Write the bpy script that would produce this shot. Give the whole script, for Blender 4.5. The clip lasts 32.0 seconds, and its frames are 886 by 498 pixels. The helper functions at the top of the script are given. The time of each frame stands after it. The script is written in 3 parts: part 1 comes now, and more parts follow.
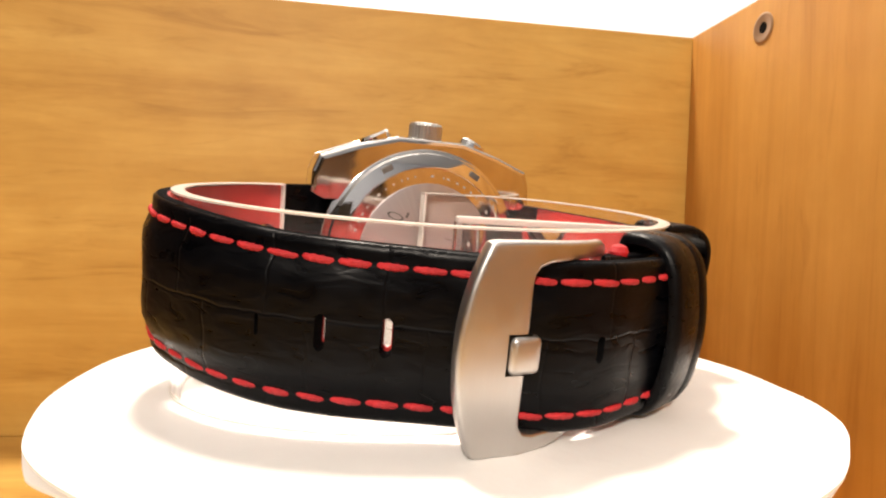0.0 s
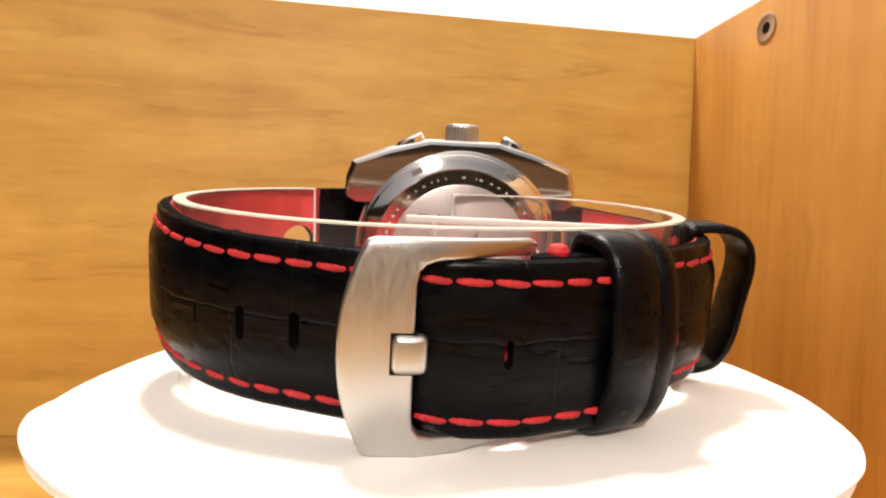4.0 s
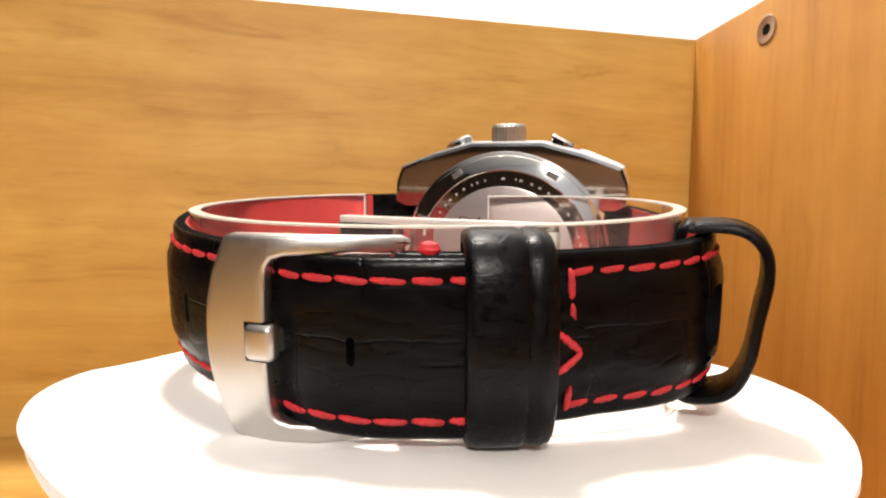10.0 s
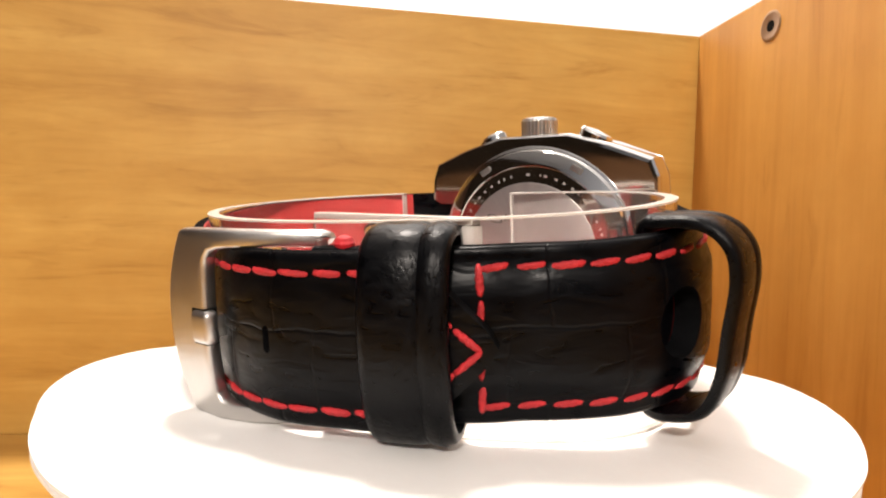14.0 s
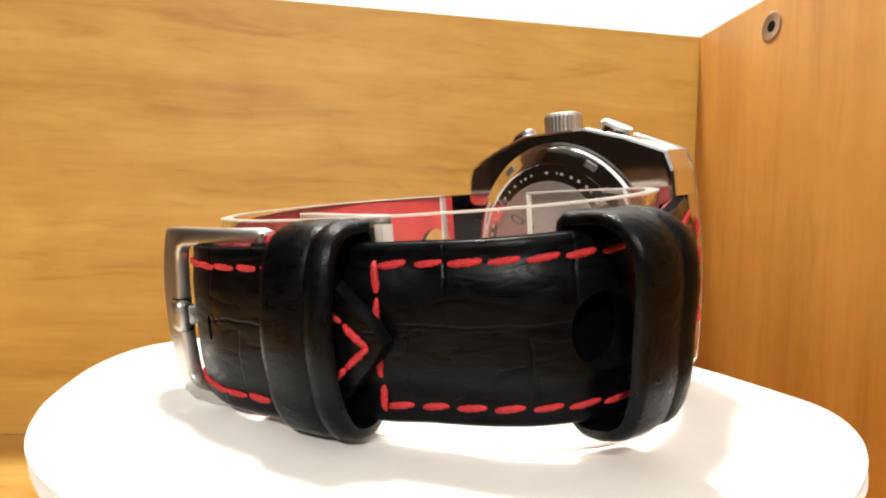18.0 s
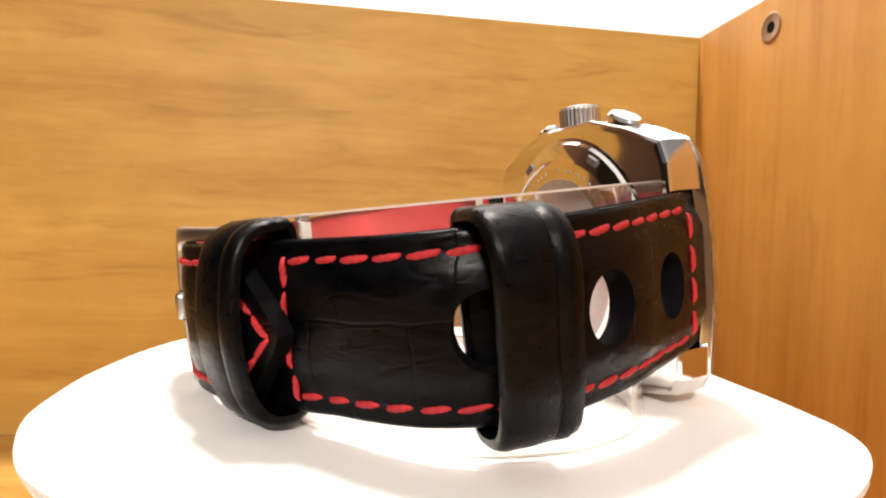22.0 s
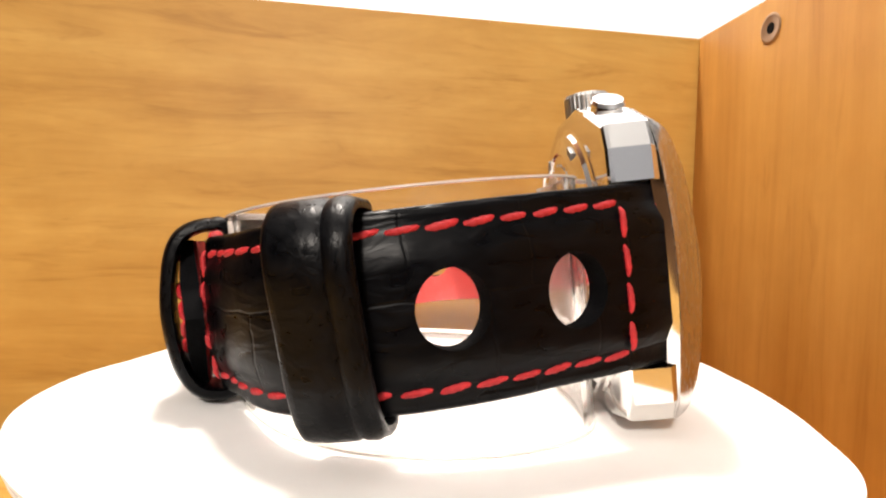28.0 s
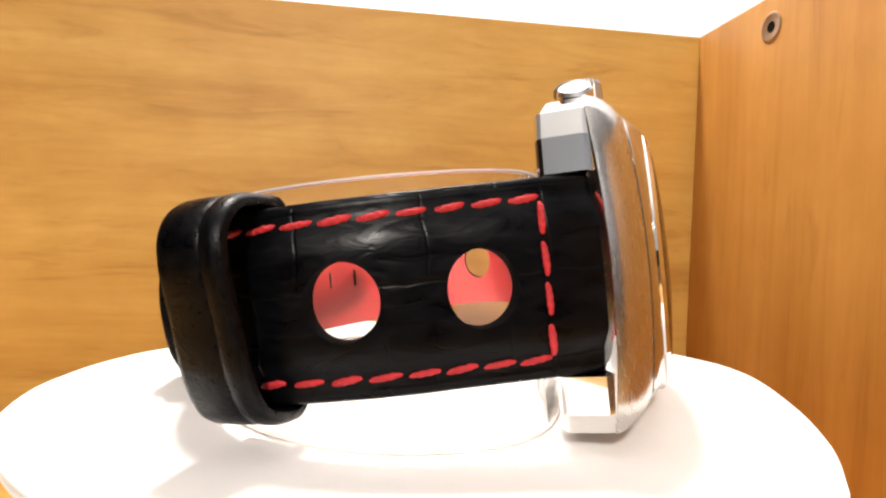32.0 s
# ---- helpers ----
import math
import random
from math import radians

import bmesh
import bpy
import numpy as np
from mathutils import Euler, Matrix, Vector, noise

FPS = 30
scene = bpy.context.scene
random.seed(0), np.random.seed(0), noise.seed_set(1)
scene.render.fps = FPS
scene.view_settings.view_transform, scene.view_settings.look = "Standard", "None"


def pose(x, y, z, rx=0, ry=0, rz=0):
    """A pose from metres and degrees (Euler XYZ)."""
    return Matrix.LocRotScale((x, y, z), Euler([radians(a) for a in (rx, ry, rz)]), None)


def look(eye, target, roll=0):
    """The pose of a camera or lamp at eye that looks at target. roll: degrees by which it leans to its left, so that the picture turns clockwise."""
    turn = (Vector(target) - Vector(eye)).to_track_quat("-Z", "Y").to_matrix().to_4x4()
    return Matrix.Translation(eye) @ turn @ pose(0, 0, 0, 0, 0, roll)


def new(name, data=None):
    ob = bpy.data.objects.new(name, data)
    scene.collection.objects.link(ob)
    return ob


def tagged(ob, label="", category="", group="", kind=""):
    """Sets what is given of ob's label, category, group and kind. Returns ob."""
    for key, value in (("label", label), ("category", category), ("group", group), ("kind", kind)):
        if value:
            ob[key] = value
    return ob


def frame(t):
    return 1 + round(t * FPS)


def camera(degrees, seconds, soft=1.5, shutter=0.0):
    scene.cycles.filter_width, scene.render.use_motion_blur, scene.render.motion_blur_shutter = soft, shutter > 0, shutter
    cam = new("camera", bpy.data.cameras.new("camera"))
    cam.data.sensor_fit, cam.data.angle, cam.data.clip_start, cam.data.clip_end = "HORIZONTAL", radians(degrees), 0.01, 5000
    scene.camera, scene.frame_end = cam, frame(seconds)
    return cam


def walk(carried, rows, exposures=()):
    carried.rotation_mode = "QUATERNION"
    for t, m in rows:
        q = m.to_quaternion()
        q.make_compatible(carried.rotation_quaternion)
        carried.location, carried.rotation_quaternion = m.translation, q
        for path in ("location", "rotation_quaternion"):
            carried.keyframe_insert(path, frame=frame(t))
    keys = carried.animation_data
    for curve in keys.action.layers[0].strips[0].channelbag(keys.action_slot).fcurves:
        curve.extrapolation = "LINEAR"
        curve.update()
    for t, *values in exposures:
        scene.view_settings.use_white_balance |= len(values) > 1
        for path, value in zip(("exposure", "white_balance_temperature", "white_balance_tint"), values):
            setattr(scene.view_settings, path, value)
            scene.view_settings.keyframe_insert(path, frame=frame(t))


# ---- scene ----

MM = 0.001
EYE = Vector((0.0, -0.105, 0.068))
AIM = Vector((0.0056, 0.9995, -0.0307))
ROLL = 1.9

# ---- camera: on a stand, settling by half a degree in the first seconds ----
cam = camera(73.6, 32.0, soft=2.2)
# seconds, sideways and upward settling of the aim, in thousandths
SETTLE = [(0, 11.4, -0.1), (1, 10.8, 0.1), (2, 10.2, 0.4), (3.5, 7.9, 0.7), (5.5, 6.4, 1.0), (7, 5.9, 1.9), (8, 6.7, 2.8), (9, 7.0, 3.5), (10, 6.7, 3.2), (11, 5.5, 1.9), (12, 4.0, 0.3), (13, 2.9, -0.8), (14.5, 1.5, -1.5), (16.5, 0.9, -1.5), (18, 0.8, -0.5), (20, 1.1, 0.3), (22, 1.3, 0.6), (24, 1.2, 0.8), (25.5, 1.4, 1.8), (27.5, 1.3, 2.0), (29, 0.9, 1.1), (30, 0.7, 0.2), (32, 0.9, 0.2)]
walk(cam, [(t, look(EYE, EYE + AIM + Vector((dx, 0, dz)) * 0.001, ROLL)) for t, dx, dz in SETTLE], [
    (0, 0.55, 7030, 12), (3.5, 0.55, 6980, 12), (5, 0.55, 6530, 8), (6, 0.55, 6330, 4), (8, 0.55, 6280, 4), (9, 0.55, 6480, 8), (12, 0.55, 6630, 11), (16.5, 0.55, 6730, 13), (17.4, 0.55, 6730, 12), (18, 0.55, 6430, 5), (20, 0.55, 6630, 11), (22.3, 0.55, 6630, 11), (22.8, 0.55, 6330, 4),
    (23.4, 0.55, 5630, -4), (23.8, 0.55, 6530, 11), (24.4, 0.55, 6530, 11), (25, 0.55, 5480, -4), (25.6, 0.55, 5480, -4), (27.2, 0.61, 6630, 11), (30, 0.61, 6630, 11), (30.3, 0.61, 5480, -4),
    (31, 0.61, 5430, -4), (31.3, 0.61, 6480, 11), (32, 0.61, 6480, 11)])

# ---- light: a room lit by two unseen lamps, placed to suit shadows and walls ----
world = bpy.data.worlds.new("world")
scene.world = world
world.use_nodes = True
world.node_tree.nodes["Background"].inputs["Color"].default_value = (1.0, 0.86, 0.70, 1)
world.node_tree.nodes["Background"].inputs["Strength"].default_value = 0.12


LAMP_A, LAMP_B = (-0.13, -1.10, 0.72), (-0.09, 0.195, 0.85)


def globe_lamp(name, place, radius, watts, colour):
    data = bpy.data.lights.new(name, "POINT")
    data.shadow_soft_size, data.energy, data.color = radius, watts, colour
    ob = new(name, data)
    ob.location = place
    return ob


globe_lamp("lamp_light", LAMP_A, 0.06, 36.5, (1.0, 0.925, 0.845))
globe_lamp("lamp_light", LAMP_B, 0.05, 24.0, (1.0, 0.925, 0.85))

# ---- materials ----


def material(name):
    m = bpy.data.materials.new(name)
    m.use_nodes = True
    return m, m.node_tree.nodes, m.node_tree.links, m.node_tree.nodes["Principled BSDF"]


def ramp(nodes, stops):
    r = nodes.new("ShaderNodeValToRGB")
    e = r.color_ramp.elements
    while len(e) < len(stops):
        e.new(0.5)
    for el, (pos, col) in zip(e, stops):
        el.position, el.color = pos, (*col, 1)
    return r


def coords(nodes, links, kind="Object", scale=(1, 1, 1), turn=(0, 0, 0)):
    tc, mp = nodes.new("ShaderNodeTexCoord"), nodes.new("ShaderNodeMapping")
    mp.inputs["Scale"].default_value, mp.inputs["Rotation"].default_value = scale, turn
    links.new(tc.outputs[kind], mp.inputs["Vector"])
    return mp.outputs["Vector"]


def noise_tex(nodes, links, vec, scale, detail=4, rough=0.55, distort=0.0):
    n = nodes.new("ShaderNodeTexNoise")
    n.inputs["Scale"].default_value, n.inputs["Detail"].default_value = scale, detail
    n.inputs["Roughness"].default_value, n.inputs["Distortion"].default_value = rough, distort
    links.new(vec, n.inputs["Vector"])
    return n.outputs["Fac"]


def bump(nodes, links, height, bsdf, strength, distance):
    b = nodes.new("ShaderNodeBump")
    b.inputs["Strength"].default_value, b.inputs["Distance"].default_value = strength, distance
    links.new(height, b.inputs["Height"])
    links.new(b.outputs["Normal"], bsdf.inputs["Normal"])
    return b


def mix(nodes, links, fac, a, b, mode="MIX"):
    m = nodes.new("ShaderNodeMix")
    m.data_type, m.blend_type = "RGBA", mode
    for sock, v in ((m.inputs[0], fac), (m.inputs[6], a), (m.inputs[7], b)):
        if isinstance(v, (int, float)):
            sock.default_value = v
        elif isinstance(v, tuple):
            sock.default_value = (*v, 1)
        else:
            links.new(v, sock)
    return m.outputs[2]


def wood(name, along, tones, sway=1.0):
    """Bamboo-like veneer; along: 0, 1 or 2, the axis of the grain."""
    m, n, l, b = material(name)
    s = [30.0, 30.0, 30.0]
    s[along] = 5.5
    tilt = (0, radians(3.0), 0)
    v = coords(n, l, "Object", s, tilt)
    broad = noise_tex(n, l, v, 0.9, 5, 0.6, 1.2 * sway)
    s1 = [95.0, 95.0, 95.0]
    s1[along] = 16.0 * sway
    fine = noise_tex(n, l, coords(n, l, "Object", s1, tilt), 1.0, 4, 0.65, 1.1 * sway)
    s2 = [420.0, 420.0, 420.0]
    s2[along] = 16.0
    pores = noise_tex(n, l, coords(n, l, "Object", s2, tilt), 1.0, 2, 0.5)
    c = ramp(n, [(0.30, tones[0]), (0.46, tones[1]), (0.70, tones[2])])
    l.new(broad, c.inputs["Fac"])
    f = ramp(n, [(0.27, (0.66, 0.57, 0.46)), (0.44, (0.90, 0.87, 0.82)), (0.66, (1.0, 1.0, 1.0))])
    l.new(fine, f.inputs["Fac"])
    c2 = mix(n, l, 0.85, c.outputs["Color"], f.outputs["Color"], "MULTIPLY")
    p = ramp(n, [(0.36, (0.82, 0.76, 0.7)), (0.5, (1, 1, 1))])
    l.new(pores, p.inputs["Fac"])
    c3 = mix(n, l, 0.2, c2, p.outputs["Color"], "MULTIPLY")
    s3 = [210.0, 210.0, 210.0]
    s3[along] = 34.0
    flecks = noise_tex(n, l, coords(n, l, "Object", s3, tilt), 1.0, 3, 0.6, 0.6)
    k = ramp(n, [(0.27, (0.66, 0.56, 0.46)), (0.39, (1, 1, 1))])
    l.new(flecks, k.inputs["Fac"])
    c4 = mix(n, l, 0.32, c3, k.outputs["Color"], "MULTIPLY")
    mott = ramp(n, [(0.35, (0.90, 0.88, 0.84)), (0.65, (1, 1, 1))])
    l.new(noise_tex(n, l, coords(n, l), 55, 4, 0.6), mott.inputs["Fac"])
    c5 = mix(n, l, 0.8, c4, mott.outputs["Color"], "MULTIPLY")
    l.new(c5, b.inputs["Base Color"])
    b.inputs["Roughness"].default_value, b.inputs["Specular IOR Level"].default_value = 0.58, 0.3
    bump(n, l, pores, b, 0.15, 0.0003)
    return m


WOOD_BACK = wood("wood_back", 0, [(0.42, 0.216, 0.0443), (0.51, 0.286, 0.0664), (0.58, 0.348, 0.092)])
WOOD_SIDE = wood("wood_side", 2, [(0.42, 0.191, 0.0334), (0.54, 0.256, 0.051), (0.62, 0.318, 0.0766)], 0.4)
TABLE_WOOD = wood("table_wood", 0, [(0.045, 0.020, 0.009), (0.07, 0.034, 0.015), (0.09, 0.046, 0.021)])
TABLE_WOOD.node_tree.nodes["Principled BSDF"].inputs["Specular IOR Level"].default_value = 0.03
TABLE_WOOD.node_tree.nodes["Principled BSDF"].inputs["Roughness"].default_value = 0.8


def plain(name, colour, rough=0.5, metal=0.0, grain=0.0, grain_size=400.0, vary=0.06):
    m, n, l, b = material(name)
    v = coords(n, l)
    f = noise_tex(n, l, v, grain_size * 0.12, 3)
    lo, hi = tuple(c * (1 - vary) for c in colour), tuple(min(1, c * (1 + vary)) for c in colour)
    r = ramp(n, [(0.3, lo), (0.7, hi)])
    l.new(f, r.inputs["Fac"])
    l.new(r.outputs["Color"], b.inputs["Base Color"])
    b.inputs["Roughness"].default_value, b.inputs["Metallic"].default_value = rough, metal
    if grain:
        bump(n, l, noise_tex(n, l, v, grain_size, 4), b, grain, 0.0003)
    return m


PAPER = plain("paper", (0.83, 0.82, 0.80), 0.75, 0, 0.15, 900, 0.02)
WALL_PAINT = plain("wall_paint", (0.82, 0.80, 0.77), 0.8, 0, 0.2, 120, 0.03)
# Near-black walls put the dimness behind the camera into the colour.
DIM_REFLECTION = plain("dim_reflection", (0.030, 0.021, 0.014), 0.8, 0, 0.2, 120, 0.05)
DIM_REFLECTION.node_tree.nodes["Principled BSDF"].inputs["Specular IOR Level"].default_value = 0.05
# Added brown surface that the case flank mirrors; never in view.
BROWN_REFLECTION = plain("brown_reflection", (0.13, 0.055, 0.022), 0.8, 0, 0.2, 120, 0.1)
# Pale unseen walls, added so lugs and case back mirror something bright.
PALE_REFLECTION = plain("pale_reflection", (0.40, 0.43, 0.48), 0.8, 0, 0.2, 120, 0.03)
CEIL_PAINT = plain("ceiling_paint", (0.78, 0.80, 0.83), 0.8, 0, 0.2, 120, 0.03)
AGED = plain("aged_steel", (0.42, 0.27, 0.165), 0.34, 0.5, 0, 300, 0.15)
GREY_FLOOR = plain("grey_floor", (0.22, 0.20, 0.18), 0.6)
DARK_PLASTIC = plain("dark_plastic", (0.05, 0.05, 0.055), 0.45)
POLISHED = plain("polished_steel", (0.80, 0.79, 0.77), 0.07, 1.0, 0, 300, 0.03)


def brushed(name, colour, rough, scale):
    """Steel with a fine brushed grain."""
    m, n, l, b = material(name)
    v = coords(n, l, "Object", scale)
    f = noise_tex(n, l, v, 1.0, 3, 0.6)
    c = noise_tex(n, l, coords(n, l), 90, 3)
    r = ramp(n, [(0.3, tuple(x * 0.9 for x in colour)), (0.7, colour)])
    l.new(c, r.inputs["Fac"])
    l.new(r.outputs["Color"], b.inputs["Base Color"])
    g = ramp(n, [(0.3, (rough * 0.8,) * 3), (0.7, (rough * 1.25,) * 3)])
    l.new(f, g.inputs["Fac"])
    l.new(g.outputs["Color"], b.inputs["Roughness"])
    b.inputs["Metallic"].default_value = 1.0
    bump(n, l, f, b, 0.05, 0.00006)
    return m


SATIN = brushed("satin_steel", (0.60, 0.59, 0.57), 0.33, (500, 500, 3500))
BRUSHED = brushed("brushed_steel", (0.57, 0.55, 0.53), 0.36, (6000, 6000, 350))
BRUSHED_CASE = brushed("brushed_case", (0.62, 0.60, 0.58), 0.24, (5000, 5000, 250))
SMOOTH_STEEL = plain("smooth_steel", (0.58, 0.565, 0.545), 0.2, 1.0, 0, 300, 0.03)


def sunburst(name, colour, rough):
    """Steel brushed in rays from its middle, under a thin clear film."""
    m, n, l, b = material(name)
    sep, ang = n.new("ShaderNodeSeparateXYZ"), n.new("ShaderNodeMath")
    l.new(coords(n, l), sep.inputs["Vector"])
    ang.operation = "ARCTAN2"
    l.new(sep.outputs["Z"], ang.inputs[0])
    l.new(sep.outputs["X"], ang.inputs[1])
    rays = n.new("ShaderNodeTexNoise")
    rays.noise_dimensions = "1D"
    rays.inputs["Scale"].default_value, rays.inputs["Detail"].default_value = 9.0, 4
    l.new(ang.outputs["Value"], rays.inputs["W"])
    r = ramp(n, [(0.3, tuple(c * 0.93 for c in colour)), (0.7, colour)])
    l.new(rays.outputs["Fac"], r.inputs["Fac"])
    l.new(r.outputs["Color"], b.inputs["Base Color"])
    b.inputs["Metallic"].default_value, b.inputs["Roughness"].default_value = 0.7, rough
    b.inputs["Coat Weight"].default_value, b.inputs["Coat Roughness"].default_value = 0.3, 0.2
    return m


FILM = sunburst("filmed_steel", (0.44, 0.39, 0.375), 0.36)
WORN = plain("worn_engraving", (0.40, 0.37, 0.35), 0.5, 0.4)
ENGRAVED = plain("engraved_grey", (0.16, 0.15, 0.14), 0.5, 0.6)
DARK = plain("dial_and_shade_black", (0.008, 0.007, 0.006), 0.8)
DARK.node_tree.nodes["Principled BSDF"].inputs["Specular IOR Level"].default_value = 0.05
LINING = plain("red_lining", (0.42, 0.022, 0.018), 0.55, 0, 0.4, 1800, 0.12)
THREAD = plain("red_thread", (0.48, 0.014, 0.020), 0.6, 0, 0.8, 3500, 0.3)
LAMP_FACE, _n, _l, _b = material("lamp_face")
_b.inputs["Emission Color"].default_value, _b.inputs["Emission Strength"].default_value = (1, 0.9, 0.78, 1), 20.0


def leather(name, scales=True):
    m, n, l, b = material(name)
    uv = coords(n, l, "UV")
    fine = noise_tex(n, l, uv, 2.6, 5, 0.62)
    wrinkle = noise_tex(n, l, coords(n, l, "UV", (0.5, 1.3, 1)), 0.42, 2.2, 0.45, 0.8)
    r = ramp(n, [(0.35, (0.0007, 0.0008, 0.0013)), (0.75, (0.0020, 0.0022, 0.0031))])
    l.new(wrinkle, r.inputs["Fac"])
    l.new(r.outputs["Color"], b.inputs["Base Color"])
    g = ramp(n, [(0.3, (0.25,) * 3), (0.7, (0.40,) * 3)])
    l.new(wrinkle, g.inputs["Fac"])
    l.new(g.outputs["Color"], b.inputs["Roughness"])
    b.inputs["Specular IOR Level"].default_value = 0.115 if scales else 0.14
    h = mix(n, l, 0.06, wrinkle, fine)
    if scales:
        br = n.new("ShaderNodeTexBrick")
        br.offset, br.squash = 0.37, 1.0
        for k, val in (("Scale", 1.0), ("Mortar Size", 0.3), ("Mortar Smooth", 1.0), ("Brick Width", 13.5), ("Row Height", 9.5)):
            br.inputs[k].default_value = val
        br.inputs["Color1"].default_value = br.inputs["Color2"].default_value = (1, 1, 1, 1)
        br.inputs["Mortar"].default_value = (0, 0, 0, 1)
        wob = n.new("ShaderNodeTexNoise")
        wob.inputs["Scale"].default_value = 0.25
        l.new(uv, wob.inputs["Vector"])
        vm = n.new("ShaderNodeVectorMath")
        vm.operation = "MULTIPLY_ADD"
        vm.inputs[1].default_value = (1.6, 1.2, 0)
        l.new(wob.outputs["Color"], vm.inputs[0])
        l.new(uv, vm.inputs[2])
        l.new(vm.outputs["Vector"], br.inputs["Vector"])
        h = mix(n, l, 0.3, h, br.outputs["Color"])
    else:
        big = noise_tex(n, l, coords(n, l, "UV", (0.25, 0.9, 1)), 0.6, 3, 0.6, 2.0)
        h = mix(n, l, 0.55, h, big)
    bump(n, l, h, b, 0.24 if scales else 0.17, 0.001)
    return m


LEATHER = leather("black_leather")
LEATHER_PLAIN = leather("black_leather_plain", False)
CUT_EDGE = plain("dyed_cut_edge", (0.004, 0.004, 0.0045), 0.85, 0, 0.5, 2500, 0.3)
CUT_EDGE.node_tree.nodes["Principled BSDF"].inputs["Specular IOR Level"].default_value = 0.03


def clear(name, rough, ior, tint, haze=0.0):
    m, n, l, b = material(name)
    b.inputs["Base Color"].default_value = (*tint, 1)
    b.inputs["Transmission Weight"].default_value = 1.0 - haze
    b.inputs["Roughness"].default_value, b.inputs["IOR"].default_value = rough, ior
    return m


# Milky white puts the brightness of the lit polished edges into the colour.
FROST, _n, _l, _b = material("polished_acrylic_edge")
_b.inputs["Base Color"].default_value = (0.94, 0.89, 0.83, 1)
_b.inputs["Transmission Weight"].default_value, _b.inputs["Roughness"].default_value = 0.45, 0.25
ACRYLIC = clear("clear_acrylic", 0.02, 1.30, (1.0, 0.985, 0.975), 0.012)
GLASS = clear("watch_glass", 0.0, 1.45, (1, 1, 1))

# ---- building helpers ----


def part(name, bm, mat, parent=None, label="", smooth=30, place=None):
    me = bpy.data.meshes.new(name)
    bmesh.ops.recalc_face_normals(bm, faces=bm.faces)
    bm.to_mesh(me)
    bm.free()
    if smooth:
        me.shade_smooth()
        me.set_sharp_from_angle(angle=radians(smooth))
    me.materials.append(mat)
    ob = new(name, me)
    if parent:
        ob.parent = parent
    if place is not None:
        ob.matrix_local = place
    if label:
        ob["label"] = label
    return ob


def empty(name, label, category, kind=""):
    return tagged(new(name), label, category, "", kind)


def box(x0, y0, z0, x1, y1, z1, bev=0.0, seg=2, bm=None):
    """A box in millimetres, with bevelled edges."""
    b = bmesh.new()
    bmesh.ops.create_cube(b, size=1)
    for v in b.verts:
        v.co = Vector(((x0 + x1) / 2 + v.co.x * (x1 - x0), (y0 + y1) / 2 + v.co.y * (y1 - y0), (z0 + z1) / 2 + v.co.z * (z1 - z0))) * MM
    if bev:
        bmesh.ops.bevel(b, geom=b.edges[:], offset=bev * MM, segments=seg, affect="EDGES", profile=0.5)
    return b


def lathe(profile, axis="Z", n=64, closed=False):
    """Turn a profile of (radius, height) in millimetres about an axis."""
    b = bmesh.new()
    rings = []
    for r, h in profile:
        ring = []
        for i in range(n):
            a = 2 * math.pi * i / n
            p = (r * math.cos(a), r * math.sin(a), h)
            if axis == "Y":
                p = (p[0], h, p[1])
            ring.append(b.verts.new(Vector(p) * MM))
        rings.append(ring)
    pairs = list(zip(rings, rings[1:])) + ([(rings[-1], rings[0])] if closed else [])
    for a, c in pairs:
        for i in range(n):
            j = (i + 1) % n
            b.faces.new((a[i], a[j], c[j], c[i]))
    if not closed:
        for ring in (rings[0], rings[-1]):
            b.faces.new(ring)
    return b


def spline(points, step=1.0):
    """Points of a smooth curve through the given ones, about step apart."""
    out = []
    n = len(points)
    for i in range(n - 1):
        p0, p1, p2, p3 = (Vector(points[max(0, min(n - 1, i + k))]) for k in (-1, 0, 1, 2))
        m = max(2, int((p2 - p1).length / step * 4))
        for k in range(m):
            t = k / m
            out.append(0.5 * ((2 * p1) + (p2 - p0) * t + (2 * p0 - 5 * p1 + 4 * p2 - p3) * t * t + (3 * p1 - p0 - 3 * p2 + p3) * t ** 3))
    out.append(Vector(points[-1]))
    return out


class Path:
    """A smooth line in X, Y with arc length; the outward side is to the right of its way."""

    def __init__(self, points, side):
        self.p = spline([(x, y, 0) for x, y in points])
        self.s = [0.0]
        for a, c in zip(self.p, self.p[1:]):
            self.s.append(self.s[-1] + (c - a).length)
        self.length, self.side = self.s[-1], side
        self.xs, self.ys = np.array([q.x for q in self.p]), np.array([q.y for q in self.p])
        self.s = np.array(self.s)

    def at(self, s):
        (x0, here_x, x1), (y0, here_y, y1) = (np.interp((s - 0.6, s, s + 0.6), self.s, q) for q in (self.xs, self.ys))
        t = Vector((x1 - x0, y1 - y0, 0)).normalized()
        return Vector((here_x, here_y, 0)), t, Vector((t.y, -t.x, 0)) * self.side

    def nearest(self, x, y):
        return min(zip(self.p, self.s), key=lambda q: (q[0].x - x) ** 2 + (q[0].y - y) ** 2)[1]

# ---- the wooden box, on a table; unseen room walls are coloured for reflections ----
TURN = 6.7        # degrees by which the box stands turned to the left
CORNER = Vector((0.0915, 0.1105, 0.0))
BOX = Matrix.Translation(CORNER) @ pose(0, 0, 0, 0, 0, TURN)   # x along the back wall, y along the side wall
BOX_H, BOX_W, BOX_D = 141, 231, 300


def panel(name, bm, mat, label, category="panel", askew=0.0):
    ob = part(name, bm, mat, None, label, 30)
    ob.matrix_world = BOX @ pose(0, 0, 0, 0, 0, askew)
    return tagged(ob, label, category, "", "structure")


